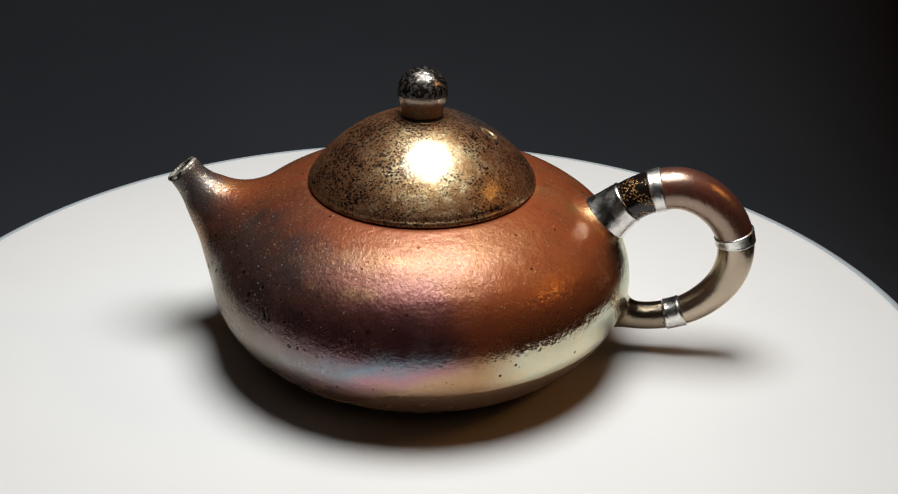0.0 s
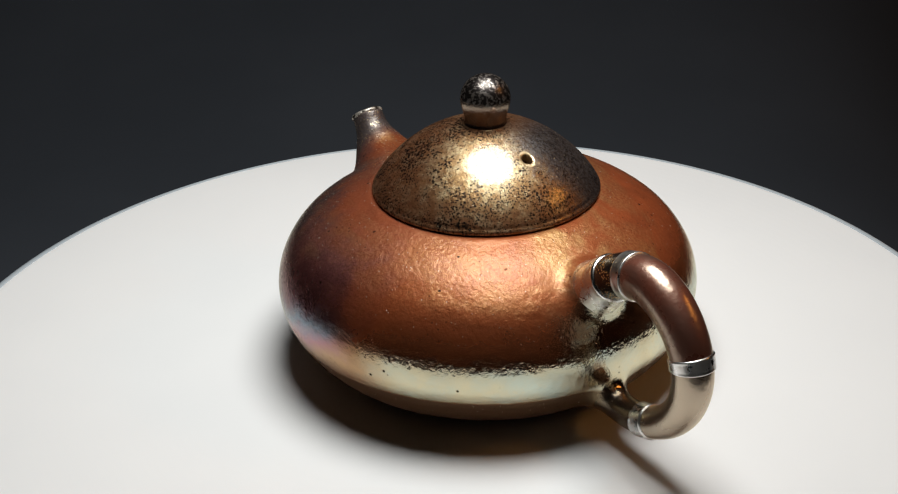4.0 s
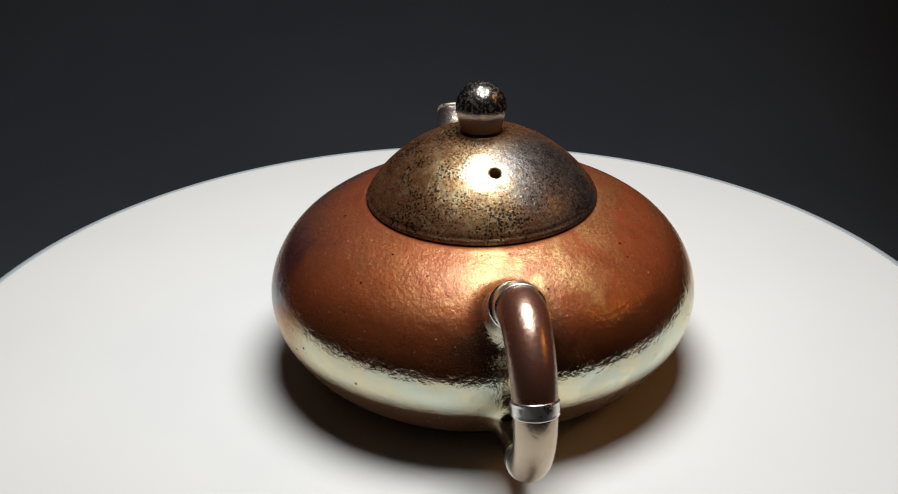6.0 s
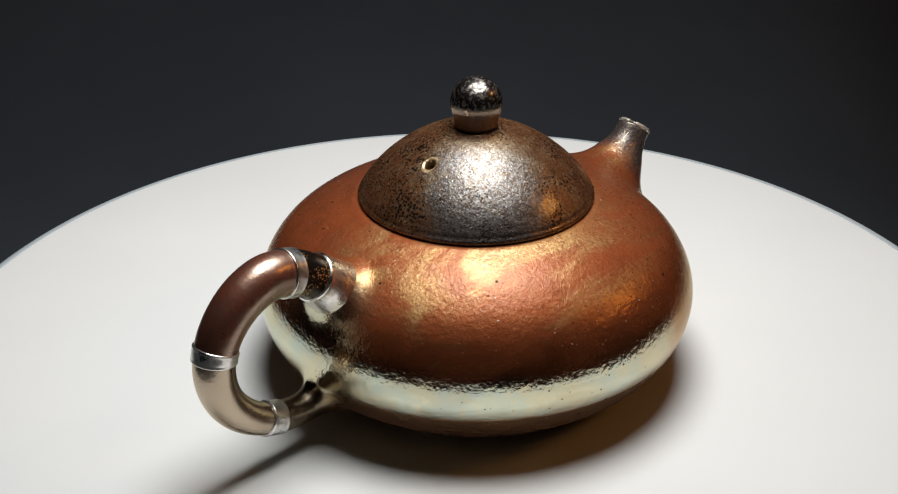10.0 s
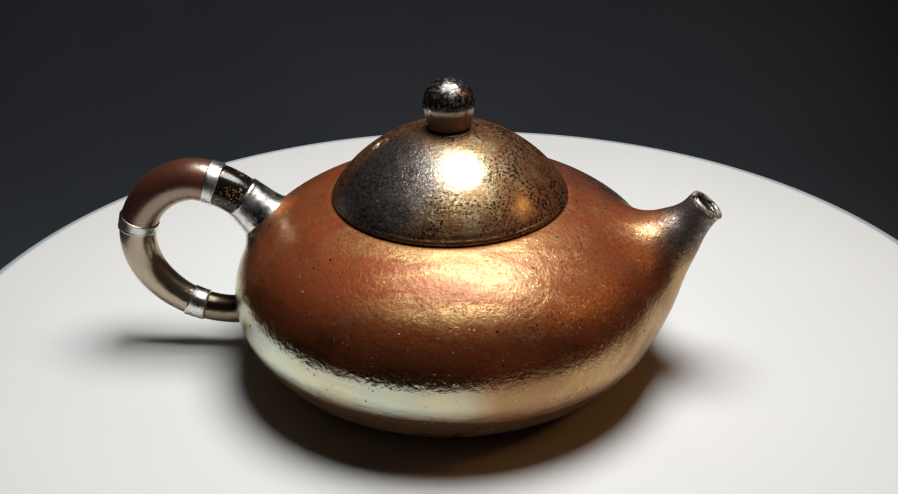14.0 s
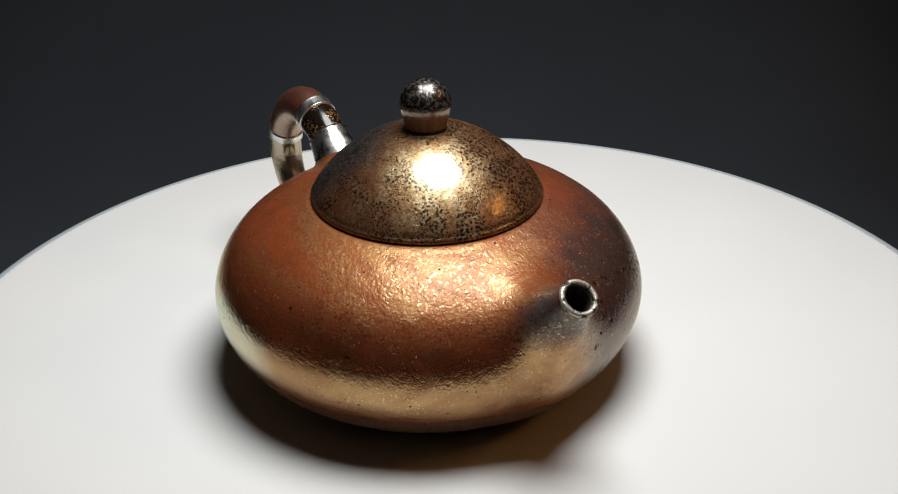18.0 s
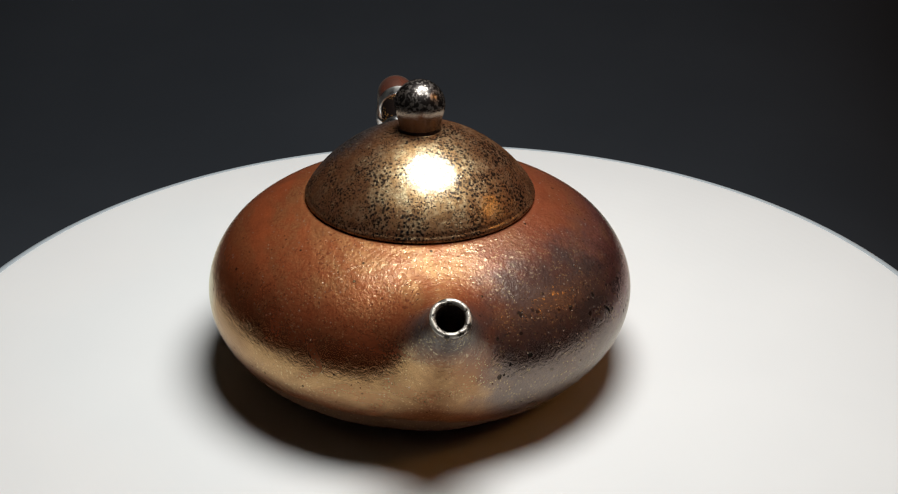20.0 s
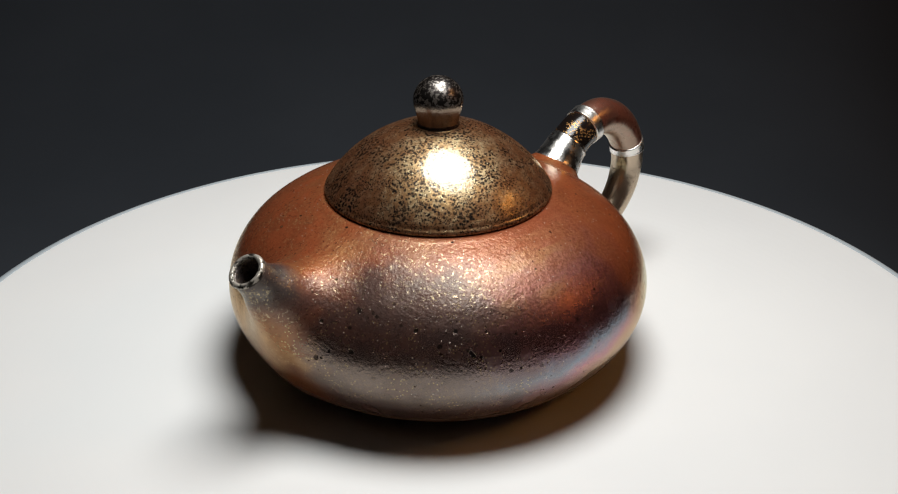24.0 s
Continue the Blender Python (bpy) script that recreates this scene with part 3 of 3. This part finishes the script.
def skin(name, field, lo, hi, h):
    """The zero surface of a distance field (millimetres) as a quad mesh."""
    ax = [np.arange(a, b + h, h) for a, b in zip(lo, hi)]
    nx, ny, nz = (len(a) for a in ax)
    f = np.empty((nx, ny, nz))
    yz = np.stack(np.meshgrid(ax[1], ax[2], indexing="ij"), -1).reshape(-1, 2)
    for i, x in enumerate(ax[0]):
        f[i] = field(np.c_[np.full(len(yz), x), yz]).reshape(ny, nz)
    s = f < 0
    corners = [(i, j, k) for i in (0, 1) for j in (0, 1) for k in (0, 1)]
    cell = lambda arr, c: arr[c[0]:nx - 1 + c[0], c[1]:ny - 1 + c[1], c[2]:nz - 1 + c[2]]
    cnt = sum(cell(s, c).astype(int) for c in corners)
    act = np.argwhere((cnt > 0) & (cnt < 8))
    ids = np.full((nx - 1, ny - 1, nz - 1), -1)
    ids[tuple(act.T)] = np.arange(len(act))
    acc, num = np.zeros((len(act), 3)), np.zeros(len(act))
    for c in corners:
        for axis in range(3):
            if c[axis]:
                continue
            d = list(c)
            d[axis] = 1
            fa, fb = f[tuple((act + c).T)], f[tuple((act + d).T)]
            ok = (fa < 0) != (fb < 0)
            w = np.where(ok, fa / np.where(ok, fa - fb, 1), 0)
            q = np.array(c, float) + w[:, None] * (np.array(d) - np.array(c))
            acc += q * ok[:, None]
            num += ok
    v = (act + acc / num[:, None]) * h + np.array(lo)
    for _ in range(3):
        e = 0.15
        g = np.stack([field(v + e * np.eye(3)[k]) - field(v - e * np.eye(3)[k]) for k in range(3)], 1) / (2 * e)
        v = v - np.clip(field(v), -h, h)[:, None] * g / np.maximum((g * g).sum(1), 0.3)[:, None]
    quads = []
    for axis in range(3):
        o1, o2 = (axis + 1) % 3, (axis + 2) % 3
        a = [slice(1, -1)] * 3
        a[axis] = slice(0, -1)
        b = list(a)
        b[axis] = slice(1, None)
        base = np.argwhere(s[tuple(a)] != s[tuple(b)])
        off = np.ones(3, int)
        off[axis] = 0
        base = base + off
        flip = s[tuple(base.T)]
        e1, e2 = np.eye(3, dtype=int)[o1], np.eye(3, dtype=int)[o2]
        q = np.stack([ids[tuple((base - e1 - e2).T)], ids[tuple((base - e2).T)], ids[tuple(base.T)], ids[tuple((base - e1).T)]], 1)
        q[~flip] = q[~flip][:, ::-1]
        quads.append(q)
    q = np.concatenate(quads)
    q = q[(q >= 0).all(1)]
    data = bpy.data.meshes.new(name)
    data.from_pydata((v / 1000).tolist(), [], q.tolist())
    data.update()
    return data


# ---- setting ----
def box(name, loc, dim, material, label, category):
    bm = bmesh.new()
    bmesh.ops.create_cube(bm, size=1, matrix=Matrix.LocRotScale(loc, None, dim))
    bmesh.ops.bevel(bm, geom=bm.edges[:], offset=0.003, segments=2, affect="EDGES")
    tagged(part(name, bm, material, None, label, False), category=category, kind="structure")


def room():
    box("floor", (0, 0, -0.52), (1.9, 1.75, 0.03), FELT, "dark floor of the unlit room", "floor")
    box("plinth", (-0.385, 0.0, -0.2868), (0.98, 1.66, 0.436), FELT, "dark felt-covered stand under the black paper", "stand")
    # black paper: flat under the turntable, swept up behind it
    line = [(-0.62 + 0.02 * k, -0.0665) for k in range(42)] + [(0.22 + 0.42 * math.sin(a), -0.0665 + 0.42 * (1 - math.cos(a)))
            for a in (math.radians(3 * k) for k in range(1, 29))] + [(0.655 + 0.004 * k, 0.34 + 0.05 * k) for k in range(1, 14)]
    # one side curves down past the stand, a bend added to darken it
    cols = [(-0.86 + 0.09 * i, 0.0) for i in range(11)]
    cols += [(0.11 + 0.21 * math.sin(k), 0.21 * (1 - math.cos(k))) for k in (math.radians(4 * i) for i in range(1, 19))]
    cols += [(cols[-1][0] + 0.01 * i, cols[-1][1] + 0.031 * i) for i in range(1, 5)]
    bm = bmesh.new()
    rows = [[[bm.verts.new((x, y + back, z - drop - back)) for x, drop in cols] for y, z in line] for back in (0.0, 0.0018)]
    n = len(cols) - 1
    for j in range(len(line) - 1):
        for i in range(n):
            for sheet in rows:
                bm.faces.new((sheet[j][i], sheet[j][i + 1], sheet[j + 1][i + 1], sheet[j + 1][i]))
    for j in (0, -1):
        for i in range(n):
            bm.faces.new((rows[0][j][i], rows[1][j][i], rows[1][j][i + 1], rows[0][j][i + 1]))
    for j in range(len(line) - 1):
        for i in (0, -1):
            bm.faces.new((rows[0][j][i], rows[0][j + 1][i], rows[1][j + 1][i], rows[1][j][i]))
    tagged(part("backdrop", bm, PAPER, None, "matt black paper sweep rising behind the turntable"), category="backdrop", kind="structure")
    for name, loc, dim in (("wall_north", (0, 0.86, 0.35), (1.87, 0.03, 1.71)), ("wall_south", (0, -0.86, 0.35), (1.87, 0.03, 1.71)),
                           ("wall_east", (0.92, 0, 0.35), (0.03, 1.69, 1.71)), ("wall_west", (-0.92, 0, 0.35), (0.03, 1.69, 1.71)),
                           ("ceiling", (0, 0, 1.22), (1.87, 1.75, 0.03))):
        box(name, loc, dim, FELT, "dark unlit ceiling of the room" if name == "ceiling" else "dark unlit wall of the room", name.split("_")[0])


DISC_CENTRE, DISC_R = (1.94, 2.42), 133.3


def turntable():
    top = tagged(new("turntable"), "round glossy white plastic turntable, slowly revolving", "turntable")
    top.location = (0, 0, -0.0664)
    bm = revolve([(0, 0), (74, 0), (76, 1.2), (78, 6), (78, 40), (76, 46), (62, 50), (60, 54), (60, 55.3), (0, 55.3)])
    part("base", bm, WHITE, top, "white plastic motor housing")
    r = DISC_R
    bm = revolve([(0, -11), (r - 3, -11), (r - 1.2, -10.4), (r - 0.3, -9), (r, -7.5), (r, -3.4), (r - 0.25, -1.6),
                  (r - 1.0, -0.5), (r - 2.2, -0.06), (r - 4, 0), (r * 0.6, 0), (0, 0)], 256)
    offset = (DISC_CENTRE[0] / 1000, DISC_CENTRE[1] / 1000, 0)
    bmesh.ops.translate(bm, verts=bm.verts, vec=offset)
    platter = part("platter", bm, WHITE, top, "smooth white revolving disc")
    # added ring: its grey imitates the lens blur along the rim
    bm = revolve([(r - 2.6, -6), (r + 0.2, -6), (r + 0.5, -4), (r + 0.4, -1.6), (r - 0.2, -0.5), (r - 1.4, -0.02), (r - 2.4, 0.1), (r - 2.6, 0.02), (r - 2.6, -6)], 256)
    bmesh.ops.translate(bm, verts=bm.verts, vec=offset)
    part("edge_blur_ring", bm, EDGE_BLUR, platter, "added grey ring standing in for the blurred edge of the disc")
    platter.location = (0, 0, 0.0664)
    return platter


# ---- teapot ----
BODY = [(0, 0.9), (24, 0.9), (27.5, 0.2), (31, 0.0), (35.5, 0.9), (40.8, 3.4), (45.6, 7.4), (49.0, 12.2), (50.9, 17.2), (51.2, 21.0),
        (50.4, 25.2), (48.6, 29.2), (45.3, 33.6), (40.6, 37.4), (36.2, 39.9), (30, 42.3), (27.6, 43.0), (26.2, 42.9), (25.4, 42.0), (0, 42.0)]
SPOUT = [(60.2, 44.4, 4.25), (58.3, 42.0, 4.2), (56.2, 39.3, 4.45), (54.0, 36.8, 5.3), (51.3, 34.0, 6.9), (46.9, 29.9, 9.4), (40.8, 25.0, 12.6), (34, 21, 15.0)]
GRIP = [(40.0, 31.8, 5.0), (44.4, 35.7, 5.0), (49.0, 40.0, 5.0), (52.4, 42.2, 5.0), (56.0, 43.7, 5.0), (61.4, 44.6, 5.0), (66.8, 43.0, 4.9), (72.0, 38.9, 4.7), (75.3, 33.2, 4.5),
        (76.0, 27.2, 4.35), (74.3, 21.0, 4.15), (70.3, 15.7, 3.9), (65.2, 12.1, 3.6), (60.0, 10.3, 3.45), (54, 9.7, 3.4), (48, 10.6, 3.7), (42, 12.5, 4.2)]
LIP_N = np.array([-0.616, 0.0, 0.788])
LIP_C = np.array([-58.7, 0.0, 42.3])


def teapot():
    pot = tagged(new("teapot"), "squat round teapot with coppery metallic lustre glaze on the white turntable", "teapot")
    grip = spline(GRIP, 160)
    dist = np.r_[0, np.cumsum(np.linalg.norm(np.diff(grip[:, :2], axis=0), axis=1))]

    def stretch(a, b, n=24):
        return np.stack([np.interp(np.linspace(a, b, n), dist, grip[:, k]) for k in range(3)], 1)

    def along(x, z):
        return dist[np.argmin(np.hypot(grip[:, 0] - x, grip[:, 1] - z))]

    round_body = profile_field(BODY)
    spout = spline(SPOUT, 70) * np.array([-1, 1, 1])
    spout_f = tube_field(spout)
    bore = [(x, z, 3.0 if r < 5 else 3.4) for x, z, r in spline([(-62.4, 47.0, 4.1), *[(-x, z, r) for x, z, r in SPOUT[1:7]]], 60)]
    bore_f = tube_field(bore)
    low_start = along(62.6, 11.1)
    stub_f = tube_field(stretch(low_start + 1.5, dist[-1], 46))

    neck_f = tube_field([(x, z, 6.0) for x, z, r in stretch(0.0, along(43.2, 34.7), 20)])

    def body_field(p):
        f = round_body(p)
        near = (p[:, 0] < -18) & (p[:, 2] > 2)
        if near.any():
            q = p[near]
            sp = np.maximum(spout_f(q), (q - LIP_C) @ LIP_N)
            far = np.clip((-q[:, 0] - 18) / 16, 0.02, 1)
            f[near] = join_soft(f[near], sp, 6.5 * far)
            f[near] = cut_soft(f[near], bore_f(q), 0.5)
        near = (p[:, 0] > 36) & (p[:, 2] < 30)
        if near.any():
            q = p[near]
            f[near] = join_soft(f[near], stub_f(q), 5.0)
        near = (p[:, 0] > 30) & (p[:, 2] > 22)
        if near.any():
            f[near] = join_soft(f[near], neck_f(p[near]), 4.2 * np.clip((p[near, 0] - 30) / 8, 0.02, 1))
        return f

    body = part("body", skin("body", body_field, (-66, -53, -1.2), (68, 53, 49), 0.6), GLAZE, pot, "coppery lustre-glazed round body with short spout")
    # worn mouth of the spout
    bm = bmesh.new()
    side = np.array([0.0, 1.0, 0.0])
    up = np.cross(LIP_N, side)
    rings = []
    for k in range(48):
        a = 2 * math.pi * k / 48
        d = math.cos(a) * side + math.sin(a) * up
        ring = []
        for j in range(10):
            b = 2 * math.pi * j / 10
            q = LIP_C + LIP_N * (0.15 + 0.62 * math.sin(b)) + d * (3.72 + 0.66 * math.cos(b))
            ring.append(bm.verts.new(q / 1000))
        rings.append(ring)
    for k in range(48):
        for j in range(10):
            bm.faces.new((rings[k][j], rings[(k + 1) % 48][j], rings[(k + 1) % 48][(j + 1) % 10], rings[k][(j + 1) % 10]))
    part("spout_rim", bm, RIM, body, "worn blackened silver rim of the spout")

    # lid with its steam hole
    lid_line = [(0, 60.0), (6, 59.5), (11, 58.0), (15.8, 55.6), (20, 52.6), (23.6, 49.2), (25.9, 46.3), (26.6, 45.2), (26.75, 44.75), (27.2, 44.25), (27.25, 43.6), (26.8, 43.1), (25, 43.0), (0, 43.0)]
    lid_f = profile_field(lid_line, 400)
    vent_dir = np.array([0.46, 0.03, 0.887])
    vent_at = np.array([15.7, 1.0, 55.7])

    def lid_field(p):
        f = lid_f(p)
        q = p - vent_at
        k = q @ vent_dir
        hole = np.maximum(np.linalg.norm(q - k[:, None] * vent_dir, axis=1) - 1.22, -k - 7)
        return cut_soft(f, hole, 0.6)

    lid = part("lid", skin("lid", lid_field, (-28.4, -28.4, 42.2), (28.4, 28.4, 61.5), 0.42), LID, pot, "speckled bronze domed lid with a steam hole")
    bm = revolve([(0, 59.2), (5.15, 59.3), (5.0, 59.7), (4.75, 60.2), (4.8, 60.8), (5.05, 61.8), (5.35, 62.9), (5.62, 63.8), (5.8, 64.6),
                  *[(5.9 * math.cos(a), 65.7 + 5.75 * math.sin(a)) for a in [math.radians(-4 + 94 * k / 20) for k in range(20)]], (0, 71.45)], 64)
    part("knob", bm, KNOB, lid, "mottled black and silver ball knob")

    # handle: silver collar, lacquered sleeve, bands and two tubes
    handle = part("handle", sweep(stretch(along(54.9, 43.3), along(75.6, 32.2), 60), 48), TUBE_TOP, pot, "reddish-brown satin upper handle tube")
    part("lower_tube", sweep(stretch(along(75.6, 32.2), low_start + 2.5, 60), 48), TUBE_LOW, handle, "taupe metallic lower handle tube")
    collar = stretch(0.0, along(49.6, 40.5), 30)
    k = np.linspace(1, 0, 30)
    collar[:, 2] += 0.32 + 2.5 * k ** 1.5
    collar[-2, 2] += 0.10
    collar[-1, 2] -= 0.30
    part("collar", sweep(collar, 56), SATIN, handle, "flared polished silver collar")
    part("sleeve", sweep(stretch(along(49.2, 40.2), along(55.4, 43.5), 20), 48), LACQUER, handle, "black lacquered sleeve with gold flecks")
    for a, b, e in (((54.8, 43.3), (57.4, 44.1), 0.28), ((75.1, 33.8), (75.85, 31.0), 0.30), ((65.0, 12.0), (60.2, 10.4), 0.30)):
        part("band", band(stretch(along(*a), along(*b), 16), e, 0.06), SILVER, handle, "narrow polished silver band")
    return pot


room()
platter = turntable()
pot = teapot()
POT_AT, POT_TURN = (0.004418, 0.009848), -4.8


def motions():
    """The platter and the teapot that it carries turn together about the spindle."""
    times = [0.5 * k for k in range(49)]
    walk(platter, [(t, pose(0, 0, 0.0664, 0, 0, turn_at(t))) for t in times])
    walk(pot, [(t, pose(0, 0, 0, 0, 0, turn_at(t)) @ pose(POT_AT[0], POT_AT[1], 0.0, 0, 0, POT_TURN)) for t in times])


motions()
